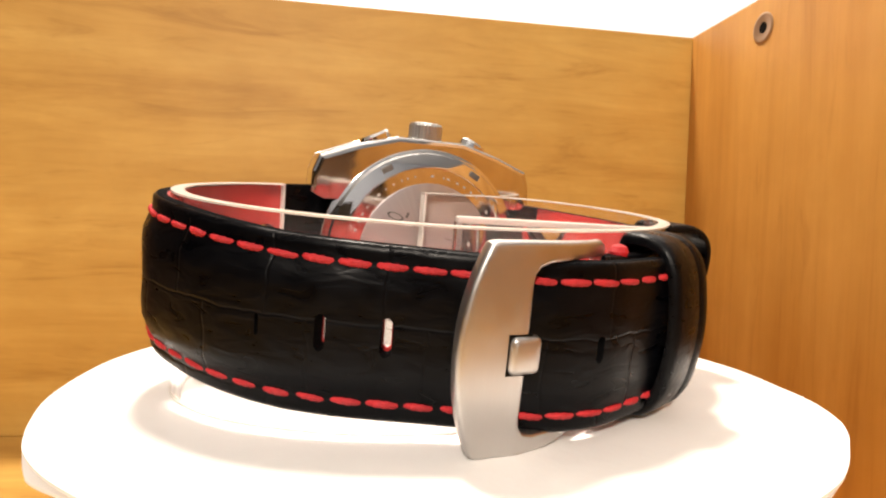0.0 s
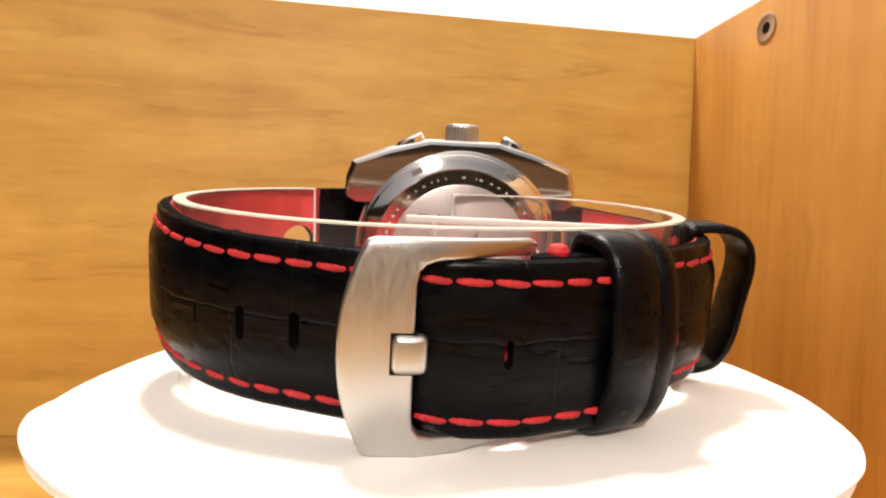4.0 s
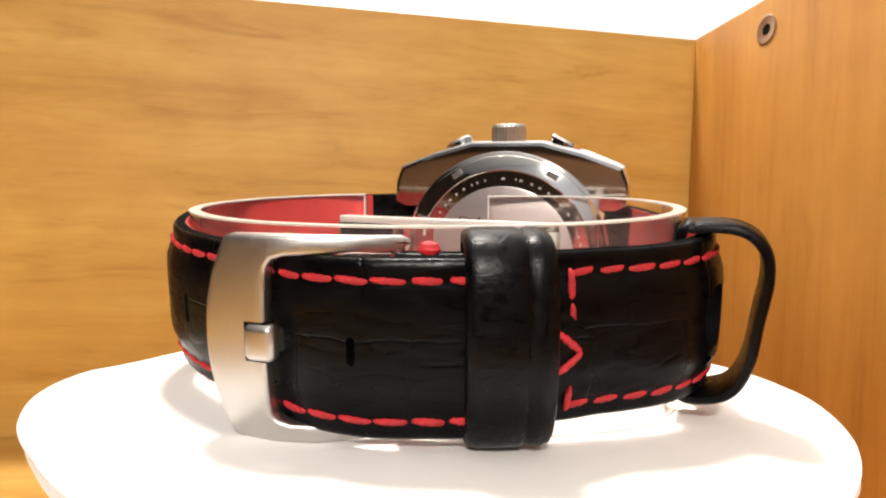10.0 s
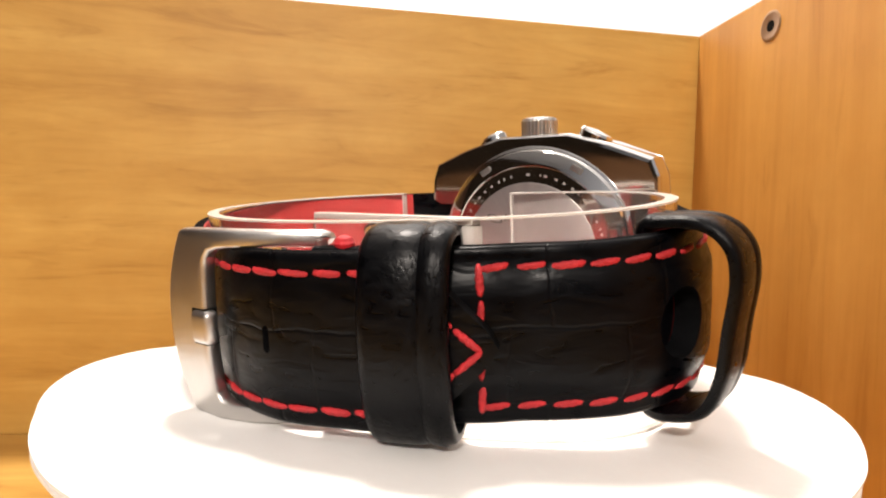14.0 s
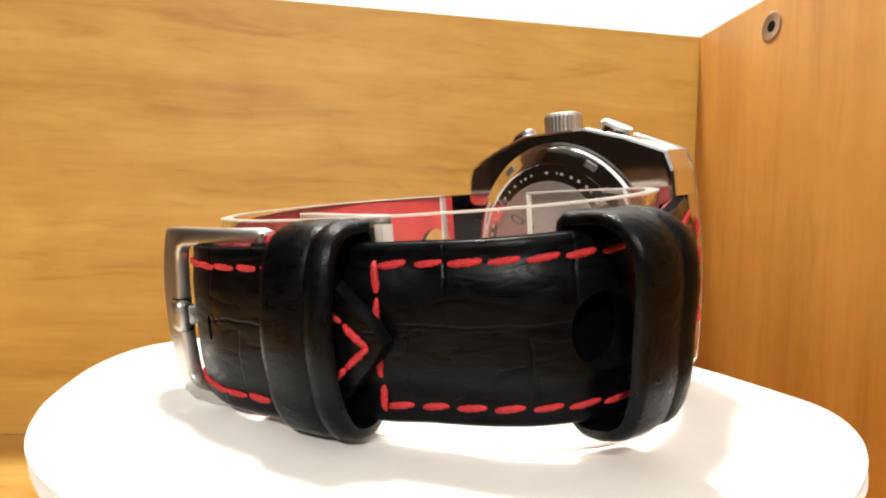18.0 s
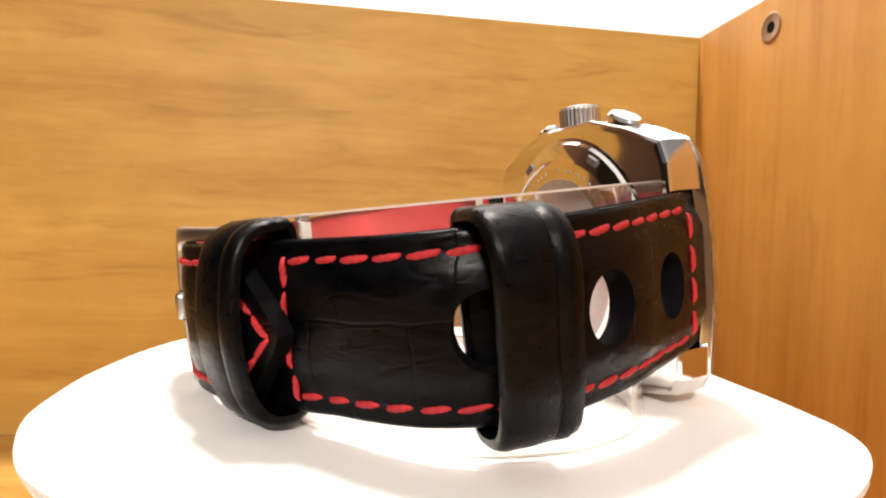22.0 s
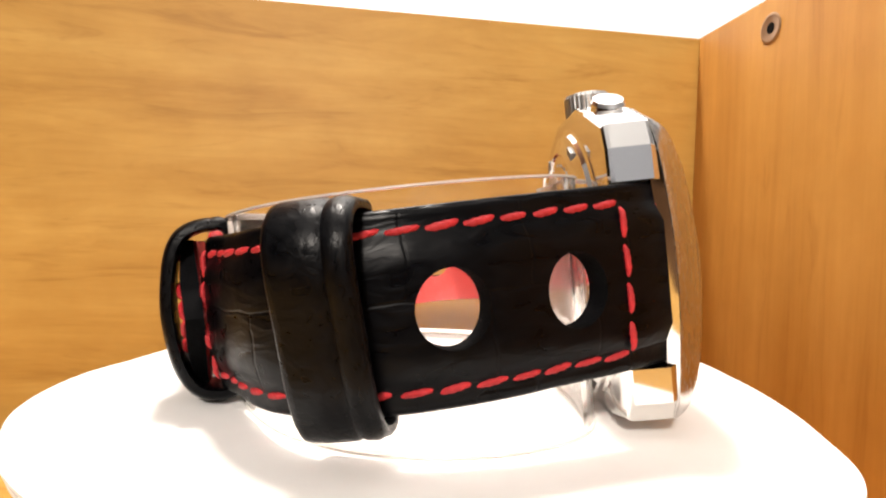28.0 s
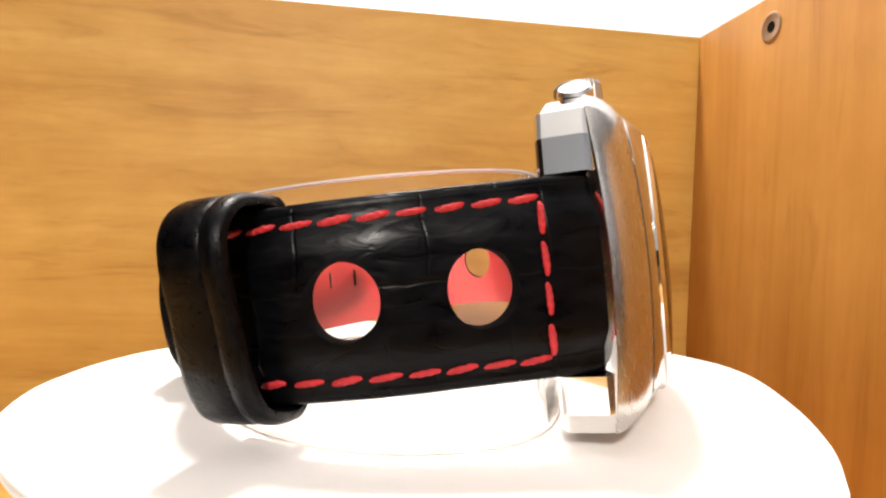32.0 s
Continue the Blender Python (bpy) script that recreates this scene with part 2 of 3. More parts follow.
panel("wall_back", box(-BOX_W, 0, 0, 12, 12, BOX_H, 0.5), WOOD_BACK, "honey-coloured wooden back panel with horizontal grain", "wall", 1.6)
panel("wall_side", box(0, -BOX_D, 0, 12, 0, BOX_H, 0.5), WOOD_SIDE, "honey-coloured wooden side panel with upright grain", "wall")
panel("floor", box(-BOX_W - 120, -BOX_D, -12, 12, 12, 0, 0.5), WOOD_BACK, "honey-coloured wooden bottom panel of the box", "floor")


def screw_things():
    """A countersunk screw in a dished steel cup, set into the side panel."""
    s = empty("screw", "steel countersunk screw in a cup washer in the side panel", "screw")
    s.matrix_world = BOX @ pose(0, -0.0392, 0.1315, 0, -90, 0)
    part("cup", lathe([(1.2, 0.03), (4.4, 0.03), (4.45, 0.1), (4.25, 0.24), (3.9, 0.34), (3.5, 0.3), (2.4, 0.1), (1.2, 0.08)], "Z", 40, True), AGED, s, "dished worn steel cup")
    # No hole is cut: a black disc gives the socket its shade.
    part("socket", lathe([(0.05, 0.04), (1.65, 0.04), (1.65, 0.16), (0.05, 0.12)], "Z", 24), DARK, s, "black disc standing for the shaded screw socket")


screw_things()

# the room round it: out of view, walls are dark and pale as the steel mirrors them
tagged(part("table_top", box(-900, -1000, -40, 900, 600, -12.5, 3), TABLE_WOOD), "brown wooden table top under the box", "table", "", "structure")
FLOOR_Z, CEIL_Z = -760, 1700
tagged(part("ground", box(-3100, -2600, FLOOR_Z - 20, 3100, 720, FLOOR_Z), GREY_FLOOR), "grey floor of the room", "floor", "", "structure")
tagged(part("room_wall", box(-300, 620, FLOOR_Z, 3000, 720, CEIL_Z), CEIL_PAINT), "white painted room wall", "wall", "", "structure")
tagged(part("room_wall", box(-3000, 600, FLOOR_Z, -301, 720, CEIL_Z), BROWN_REFLECTION), "unseen dark brown wall, added to be mirrored in the case flank", "wall", "", "structure")
tagged(part("room_wall", box(100, -2600, 150, 3000, -2500, CEIL_Z), PALE_REFLECTION), "unseen pale blue-grey upper wall, added for bright reflections in the steel", "wall", "", "structure")
tagged(part("room_wall", box(100, -2600, FLOOR_Z, 3000, -2480, 149), DIM_REFLECTION), "unseen dark lower wall, added for dark reflections in the steel", "wall", "", "structure")
tagged(part("room_wall", box(-3000, -2600, 450, 99, -2500, CEIL_Z), PALE_REFLECTION), "unseen pale blue-grey upper wall, added for bright reflections in the steel", "wall", "", "structure")
tagged(part("room_wall", box(-3000, -2600, FLOOR_Z, 99, -2480, 449), DIM_REFLECTION), "unseen dark lower wall on the left, added for dark reflections", "wall", "", "structure")
tagged(part("room_wall", box(-3100, -2600, FLOOR_Z, -3000, 720, CEIL_Z), DIM_REFLECTION), "unseen room wall, darkened for what the case mirrors", "wall", "", "structure")
tagged(part("room_wall", box(3000, -2600, FLOOR_Z, 3100, 720, CEIL_Z), PALE_REFLECTION), "unseen pale blue-grey room wall, added to be mirrored", "wall", "", "structure")
tagged(part("ceiling", box(-3100, -2600, CEIL_Z, 3100, 720, CEIL_Z + 100), CEIL_PAINT), "white ceiling", "ceiling", "", "structure")
# Fittings added round the two lights; their form is assumed, out of view.
for place in (LAMP_A, LAMP_B):
    s = empty("pendant_lamp", "unseen frosted globe lamp, added where the light comes from", "lamp")
    s.matrix_world = Matrix.Translation(Vector(place))
    part("socket", lathe([(1, 58), (16, 58), (18, 70), (14, 95), (3, 100), (3, CEIL_Z - place[2] * 1000), (1, CEIL_Z - place[2] * 1000)], "Z", 24), SATIN, s)
    g = part("globe", lathe([(56 * math.sin(math.pi * k / 24) + 0.05, -56 * math.cos(math.pi * k / 24)) for k in range(25)], "Z", 32), LAMP_FACE, s, "glowing frosted globe")
    g.visible_shadow = False

# ---- turntable ----
DISC_Z = 42.75     # its top, in millimetres over the bottom of the box


def turntable():
    t = empty("turntable", "round motorised turntable with a white paper-covered top", "turntable")
    t.location = (0, 0, 0)
    n = 240

    def sheet_of_paper(seed, grow, top, drop):
        """A disc cut by hand: short straight cuts with small steps between them."""
        rng = random.Random(seed)
        cuts = 34
        off = [rng.uniform(-0.4, 0.4) for _ in range(cuts)]
        curl = [rng.uniform(0, 1) ** 2 * drop for _ in range(cuts)]

        def at(table, a):
            k = (a / (2 * math.pi) % 1) * cuts
            i, u = int(k) % cuts, k - int(k)
            return table[i] * (1 - u) + table[(i + 1) % cuts] * u

        def rim(a):
            r = 61.65 + 0.65 * math.cos(a) + 1.28 * math.sin(a) + 1.19 * math.cos(2 * a) - 0.26 * math.sin(2 * a) - 0.48 * math.cos(3 * a) + 0.54 * math.sin(3 * a) - 0.9 * math.sin(4 * a) + 0.28 * math.sin(5 * a)
            return r + at(off, a) + grow

        def sag(a):
            """The rim hangs unevenly where nothing carries it."""
            return -1.27 + 0.95 * math.cos(a) - 0.53 * math.sin(a) + 0.1 * math.cos(2 * a) + 0.22 * math.sin(2 * a) + 0.33 * math.cos(3 * a) + 0.47 * math.sin(3 * a) - 0.7 * math.cos(4 * a) - 0.4 * math.sin(4 * a)

        b = bmesh.new()
        rows = []
        for fr, dz in ((0.02, 0), (0.5, 0), (0.82, 0), (0.87, 0), (0.92, 0), (0.96, 0), (1.0, 0), (1.0, -0.35), (0.96, -0.35), (0.92, -0.35), (0.82, -0.35), (0.02, -0.35)):
            row = []
            for i in range(n):
                a = 2 * math.pi * i / n
                r = rim(a) * fr
                row.append(b.verts.new(Vector((r * math.cos(a), r * math.sin(a), top + dz + sag(a) * max(0.0, (fr - 0.82) / 0.18) ** 1.5 - at(curl, a) * max(0.0, (fr - 0.92) / 0.08) ** 2)) * MM))
            rows.append(row)
        for p, c in zip(rows, rows[1:]):
            for i in range(n):
                b.faces.new((p[i], p[(i + 1) % n], c[(i + 1) % n], c[i]))
        b.faces.new(rows[0])
        b.faces.new(rows[-1])
        return b

    part("paper_cover", sheet_of_paper(4, 0.0, DISC_Z, 0.5), PAPER, t, "hand-cut white paper disc")
    part("paper_underlay", sheet_of_paper(9, -0.2, DISC_Z - 1.1, 1.8), PAPER, t, "second white paper disc below it")
    part("core", lathe([(1, DISC_Z - 0.36), (49, DISC_Z - 0.36), (49, DISC_Z - 1.09), (1, DISC_Z - 1.09)], "Z", 72), WALL_PAINT, t)
    part("platter", lathe([(1, DISC_Z - 1.5), (48, DISC_Z - 1.5), (50, DISC_Z - 3), (50, DISC_Z - 7), (49, DISC_Z - 8), (1, DISC_Z - 8)], "Z", 72), WALL_PAINT, t, "white plastic platter")
    return t


TABLE = turntable()
base = tagged(part("motor_drum", lathe([(1, 0.1), (46, 0.1), (48, 1.5), (47, 26), (40, DISC_Z - 8.2), (1, DISC_Z - 8.2)], "Z", 72), WALL_PAINT), "white plastic motor drum standing under the platter", "motor")

# ---- watch, lying on its side round a clear cuff ----
# its own space: x along the length of the case, y out through the dial, z towards the crown
LEAN = Matrix.Translation((0, 0, 0.0428)) @ pose(0, 0, 0, 0, 0, 22) @ pose(0, 0, 0, 7.6, 0, 0) @ pose(-0.0002, 0.00025, 0, 0, 0.55, 0)
CUFF_LEAN = Matrix.Translation((0, 0, 0.0428)) @ pose(0, 0, 0, 0, 0, 22) @ pose(0, 0, 0, 7, 0, 0)
WATCH = empty("wristwatch", "steel chronograph wristwatch on a black perforated leather strap with red stitching", "watch")
CX, CZ = 7.0, 17.4


def wpart(name, bm, mat, parent=None, label="", smooth=30, place=None):
    """A part given in the watch's own space, in millimetres."""
    ob = part(name, bm, mat, parent or WATCH, label, smooth)
    if parent is None or parent is WATCH:
        ob.matrix_local = LEAN @ (place or Matrix.Identity(4))
    elif place is not None:
        ob.matrix_local = place
    return ob


def ringed(rings, caps=True):
    """A closed skin through rings of equally many points, in millimetres."""
    b = bmesh.new()
    rows = [[b.verts.new(Vector(p) * MM) for p in ring] for ring in rings]
    n = len(rows[0])
    for p, c in zip(rows, rows[1:]):
        for i in range(n):
            b.faces.new((p[i], p[(i + 1) % n], c[(i + 1) % n], c[i]))
    if caps:
        b.faces.new(rows[0])
        b.faces.new(rows[-1])
    return b


def walked(outline, step):
    """The points of an outline with its long sides divided."""
    out = []
    for (x0, z0), (x1, z1) in zip(outline, outline[1:] + outline[:1]):
        n = max(1, round(math.hypot(x1 - x0, z1 - z0) / step))
        out += [(x0 + (x1 - x0) * k / n, z0 + (z1 - z0) * k / n) for k in range(n)]
    return out


def mirrored(upper, lower):
    return upper + [(-x, z) for x, z in upper[::-1]] + [(-x, -z) for x, z in lower] + [(x, -z) for x, z in lower[::-1]]


def case():
    q = [(15.2, 11.7), (25.0, 11.6), (24.7, 15.8), (23.5, 18.9), (16.0, 21.7), (7.5, 24.0)]
    w = [(15.2, 11.7), (25.0, 11.6), (24.8, 16.0), (23.6, 18.4), (16.0, 20.2), (7.5, 20.9)]
    lugs = mirrored(q, w)
    rings = []
    for inset, y in ((2.5, 25.3), (1.0, 25.36), (0.45, 25.5), (0.12, 25.8), (0.0, 26.3), (0.0, 31.0), (0.25, 31.6)):
        ring = []
        for x, z in lugs:                    # the flanks curve in towards the back
            u, v = max(0.0, 1 - inset / 25.0), max(0.0, 1 - inset / 22.0)
            ring.append((CX + x * u, y, CZ + z * v))
        rings.append(ring)
    body = wpart("case", ringed(rings), POLISHED, None, "polished steel case middle with square lugs", 10)
    # cushion-shaped upper case: the whole outline, rising to a round seat for the bezel
    q = [(25.3, 4.0), (24.95, 11.6), (24.7, 15.8), (23.5, 18.9), (16.0, 21.9), (7.5, 23.9)]
    w = [(25.3, 4.0), (24.95, 11.6), (24.8, 16.0), (23.6, 18.4), (16.0, 20.2), (7.5, 20.9)]
    cushion = walked(mirrored(q, w), 1.6)

    def dome(stops):
        out = []
        for k, y, round_in in stops:
            ring = []
            for x, z in cushion:
                r = math.hypot(x, z)
                f = k * (1 - round_in) + 19.0 / r * round_in * k / 0.79
                arch = (0.15 - 1.5 * (z / 20) ** 2) * (1 - round_in)      # thinner towards the crown and the foot
                ring.append((CX + x * f * 0.994, y + arch, CZ + z * f * 1.004))
            out.append(ring)
        return ringed(out)

    wpart("case_edge", dome(((0.90, 31.3, 0), (0.955, 31.15, 0), (0.966, 31.2, 0), (0.972, 31.4, 0), (0.999, 32.5, 0), (0.995, 32.7, 0))), POLISHED, None, "polished undercut edge of the case", 20)
    wpart("upper_case", dome(((0.96, 32.4, 0), (0.997, 32.52, 0), (1.002, 32.6, 0), (1.0, 32.9, 0.01), (0.984, 33.8, 0.03), (0.957, 34.85, 0.07), (0.92, 35.75, 0.13), (0.878, 36.45, 0.22), (0.862, 36.6, 0.26))), BRUSHED_CASE, None, "brushed steel cushion-shaped upper case", 40)
    wpart("bezel_seat", dome(((0.84, 36.3, 0.28), (0.86, 36.7, 0.27), (0.853, 36.95, 0.29), (0.82, 37.4, 0.5), (0.79, 37.7, 0.9), (0.775, 37.7, 1.0), (0.76, 36.9, 1.0))), SMOOTH_STEEL, None, "polished raised ring under the bezel", 40)
    at = pose(CX * MM, 0, CZ * MM)
    wpart("bezel", lathe([(16.4, 37.0), (18.2, 37.0), (18.2, 38.0), (17.6, 38.5), (16.9, 38.5), (16.4, 38.0)], "Y", 96, True), POLISHED, None, "polished steel bezel", place=at)
    wpart("crystal", lathe([(0.1, 37.6), (16.8, 37.6), (16.8, 38.4), (15.5, 38.9), (10, 39.5), (0.1, 39.8)], "Y", 72), GLASS, None, "domed clear crystal", place=at)
    wpart("dial", lathe([(0.1, 36.1), (17.0, 36.1), (17.0, 37.5), (16.2, 37.5), (15.8, 36.5), (0.1, 36.5)], "Y", 72), DARK, None, "black dial", place=at)
    back = wpart("case_back", lathe([(14.8, 26.6), (22.4, 26.6), (22.6, 25.9), (21.9, 25.3), (21.3, 25.1), (20.9, 24.55), (18.6, 23.6), (18.2, 23.5), (18.1, 24.0), (14.8, 24.0)], "Y", 96, True), POLISHED, None, "polished steel screw-down case back", place=at)
    part("engraved_ring", lathe([(14.8, 24.05), (17.9, 24.05), (17.9, 23.75), (14.8, 23.5)], "Y", 96, True), POLISHED, back)
    part("film", lathe([(0.1, 24.2), (14.9, 24.2), (14.9, 23.4), (14.6, 23.25), (0.1, 23.25)], "Y", 72), FILM, back, "frosted protective film")
    # printed mark on the film, as plain shapes
    mark = lathe([(1.35, 23.17), (1.8, 23.17), (1.8, 23.24), (1.35, 23.24)], "Y", 24, True)
    part("mark", mark, ENGRAVED, back, "black printed mark", place=Matrix.Translation(Vector((-7.6, 0, 7.6)) * MM) @ pose(0, 0, 0, 0, 18, 0) @ Matrix.Diagonal((1.05, 1, 0.42, 1)))
    part("mark", box(-0.25, 23.17, -0.6, 0.25, 23.24, 0.6), ENGRAVED, back, place=Matrix.Translation(Vector((-5.0, 0, 7.9)) * MM) @ pose(0, 0, 0, 0, 20, 0))
    part("mark", box(-0.2, 23.17, -0.6, 0.2, 23.24, 0.6), ENGRAVED, back, place=Matrix.Translation(Vector((-3.1, 0, 6.1)) * MM) @ pose(0, 0, 0, 0, 20, 0))
    part("mark", box(-0.9, 23.17, -0.14, 0.9, 23.24, 0.14), ENGRAVED, back, place=Matrix.Translation(Vector((4.6, 0, 3.2)) * MM) @ pose(0, 0, 0, 0, 18, 0))
    # worn notches for the opener
    for a in range(30, 390, 60):
        part("notch", box(-1.2, 24.05, 19.2, 1.2, 25.0, 20.4, 0.1), ENGRAVED, back, "dark opener notch", place=pose(0, -0.0003, 0, 0, a, 0))
    # unreadable engraving round the ring
    rng = random.Random(2)
    a = 0
    while a < 352:
        w = rng.uniform(1.5, 4.5)
        part("engraving", box(-w * 0.08, 23.54, 16.2, w * 0.08, 23.62, 16.6), WORN, back, place=pose(0, 0, 0, 0, a, 0))
        a += w + rng.uniform(1.8, 5)
    return body


def crown():
    n = 60
    b = bmesh.new()
    rings = []
    for r, h, knurl in ((1.7, 39.8, 0), (1.7, 40.2, 0), (3.3, 40.2, 0), (3.6, 40.5, 1), (3.6, 44.2, 1), (3.25, 44.75, 0), (2.5, 44.95, 0)):
        rings.append([b.verts.new(Vector((CX - 0.3 + (r - (0.12 * knurl * (i // 2 % 2))) * math.cos(math.pi * i / n), 29.4 + (r - (0.12 * knurl * (i // 2 % 2))) * math.sin(math.pi * i / n), h)) * MM) for i in range(2 * n)])
    for a, c in zip(rings, rings[1:]):
        for i in range(2 * n):
            b.faces.new((a[i], a[(i + 1) % (2 * n)], c[(i + 1) % (2 * n)], c[i]))
    b.faces.new(rings[-1])
    b.faces.new(rings[0])
    wpart("crown", b, SATIN, None, "fluted steel crown", 14)
    for side in (-1, 1):
        at = Matrix.Translation(Vector((CX + side * 10.4, 29.7, 38.7)) * MM) @ pose(0, 0, 0, 0, side * 27, 0) @ Matrix.Diagonal((1, 0.72, 1, 1))
        p = wpart("pusher", lathe([(2.6, -1), (2.6, 1.0), (3.1, 1.2), (3.35, 1.5), (3.35, 2.7), (2.9, 3.2), (0.1, 3.45)], "Z", 32), POLISHED, None, "polished chronograph pusher", place=at)


case()
crown()

# strap
HALF_B = Path([(29.8, 32.4), (30.9, 30.6), (33.8, 25.8), (36.8, 19.8), (38.6, 16), (40.6, 12.2), (42.3, 8), (43.4, 4.3), (44.3, 0.4), (44.5, -5), (43.1, -10.5), (40.4, -15.4),
               (37.6, -18.5), (34.1, -21.4), (30.8, -23.6), (26.6, -26.9), (20, -30.3), (12.5, -33.2), (9.5, -34.0), (8.4, -34.2)], -1)
HALF_A = Path([(-15.4, 32.4), (-16.5, 31.0), (-20.5, 28.4), (-26, 25.4), (-33, 20.6), (-39, 14), (-43, 7), (-44.6, 0.5), (-44, -6), (-41.6, -12), (-37.6, -18.6), (-32.7, -23.8),
               (-25.6, -28.6), (-20, -31.2), (-14.1, -33.6), (-8, -36.2), (-2, -38.2), (2.3, -38.7), (6.8, -38.5), (10.8, -37.4), (20, -34.0), (25, -31.6), (30.6, -28.75)], 1)


def width(s, run_hi, run_lo):
    """Lower and upper edge of a strap that tapers."""
    return 6.1 + 0.62 * min(1, max(0, s / run_lo)), 28.9 - 1.45 * min(1, max(0, s / run_hi))


def inside(poly, x, y):
    c = False
    for (x0, y0), (x1, y1) in zip(poly, poly[1:] + poly[:1]):
        if (y0 > y) != (y1 > y) and x < (x1 - x0) * (y - y0) / (y1 - y0) + x0:
            c = not c
    return c


def ring_hole(s, z, rs, rz, n=28):
    return [(s + rs * math.cos(2 * math.pi * i / n), z + rz * math.sin(2 * math.pi * i / n)) for i in range(n)]


def slot_hole(s, z, w, h):
    r = 0.35 * w
    return [(s + sx * (w / 2 - cx * r), z + sz * (h / 2 - cz * r)) for sx, sz, cs in ((-1, -1, ((0, 1), (1, 0))), (1, -1, ((1, 0), (0, 1))), (1, 1, ((0, 1), (1, 0))), (-1, 1, ((1, 0), (0, 1)))) for cx, cz in cs]


HALF_ROWS = [0.0, 0.2, 0.4, 0.55, 0.68, 0.76, 0.82, 0.90, 0.955, 0.985, 1.0]
ROWS = [-v for v in HALF_ROWS[:0:-1]] + HALF_ROWS


def band(path, s0, s1, edge, d_in, d_out, holes, step=1.3, tip=None):
    """A curved band with holes. d_in, d_out: offset of its inner and outer face from the path at (s, z)."""
    from mathutils import geometry
    ns, nz = int((s1 - s0) / step), len(ROWS) - 1
    pts, ids = [], {}

    def end_at(v):                          # the tip may be pointed: v runs from -1 to 1 over the width
        return s1 - (tip(v) if tip else 0)

    for i in range(ns + 1):
        for j in range(nz + 1):
            v = ROWS[j]
            s = s0 + (end_at(v) - s0) * i / ns
            lo, hi = edge(s)
            ids[i, j] = len(pts)
            pts.append((s, lo + (hi - lo) * (v + 1) / 2))
    ring = [ids[i, 0] for i in range(ns)] + [ids[ns, j] for j in range(nz)] + [ids[i, nz] for i in range(ns, 0, -1)] + [ids[0, j] for j in range(nz, 0, -1)]
    wide = []
    for h in holes:
        cs, cz = sum(q[0] for q in h) / len(h), sum(q[1] for q in h) / len(h)
        wide.append([(x + (x - cs) * 0.12, z + (z - cz) * 0.12) for x, z in h])
    rim = set(ring)
    keep = [k for k, q in enumerate(pts) if k in rim or not any(abs(q[0] - h[0][0]) < 12 and inside(h, *q) for h in wide)]
    new_id = {k: i for i, k in enumerate(keep)}
    flat = [Vector(pts[k]) for k in keep]
    edges = [(new_id[a], new_id[c]) for a, c in zip(ring, ring[1:] + ring[:1])]
    for h in holes:
        o = len(flat)
        flat += [Vector(q) for q in h]
        edges += [(o + i, o + (i + 1) % len(h)) for i in range(len(h))]
    vs, _, fs, *_ = geometry.delaunay_2d_cdt(flat, edges, [], 0, 1e-5)
    tris = []
    for f in fs:
        cx, cy = sum(vs[k].x for k in f) / 3, sum(vs[k].y for k in f) / 3
        s_end = end_at(max(-1, min(1, 2 * (cy - edge(cx)[0]) / (edge(cx)[1] - edge(cx)[0]) - 1)))
        if cx < s_end and edge(cx)[0] < cy < edge(cx)[1] and not any(abs(cx - h[0][0]) < 12 and inside(h, cx, cy) for h in holes):
            tris.append(tuple(f))
    b = bmesh.new()
    uv = b.loops.layers.uv.new("UVMap")
    outer, inner, st = [], [], {}
    for v in vs:
        p, t, nrm = path.at(v.x)
        o = b.verts.new((p + nrm * d_out(v.x, v.y) + Vector((0, 0, v.y))) * MM)
        i = b.verts.new((p + nrm * d_in(v.x, v.y) + Vector((0, 0, v.y))) * MM)
        outer.append(o), inner.append(i)
        st[o] = st[i] = (v.x, v.y)
    count, sides = {}, []
    for f in tris:
        b.faces.new([outer[k] for k in f])
        b.faces.new([inner[k] for k in reversed(f)])
        for a, c in zip(f, f[1:] + f[:1]):
            count[frozenset((a, c))] = count.get(frozenset((a, c)), 0) + 1
    for e, k in count.items():
        if k == 1:
            a, c = tuple(e)
            sides.append(b.faces.new((outer[a], outer[c], inner[c], inner[a])))
    rims = set(sides)
    low = set(inner)
    for f in b.faces:
        f.material_index = 1 if f in rims else 0
        for lp in f.loops:
            x, y = st[lp.vert]
            lp[uv].uv = (x, y + 2.5) if f in rims and lp.vert in low else (x, y)
    for v in [v for v in b.verts if not v.link_faces]:
        b.verts.remove(v)
    return b


def padded(edge, edge_d, mid_d):
    """An outer face that swells from the stitched rim to the middle."""
    def d(s, z):
        lo, hi = edge(s)
        e = min(z - lo, hi - z)
        rim = edge_d - max(0.0, 0.7 - e) ** 2 * 1.0
        return rim + (mid_d - edge_d) * min(1, max(0, (e - 2.2) / 3.0)) ** 0.8
    return d


EDGE_B = lambda s: width(s, 58, 60)


def lift_a(s):
    """The long half sits a little higher near the case."""
    return 1.2 * (1 - min(1, max(0, (s - 42) / 35)) ** 1.5)


EDGE_A = lambda s: tuple(z + lift_a(s) for z in width(s, 95, 70))
SB = HALF_B.nearest
SA = HALF_A.nearest

HOLES_B = [ring_hole(SB(42.0, 4.9) + d, 17.1, 4.0, 4.35) for d in (-15.0, 0, 14.8)]
HOLES_A = [ring_hole(d, 17.0 + lift_a(d), 4.0, 4.3) for d in (15.2, 30.6, 46.0)]
PRONG_S = SA(-4.5, -37.4)
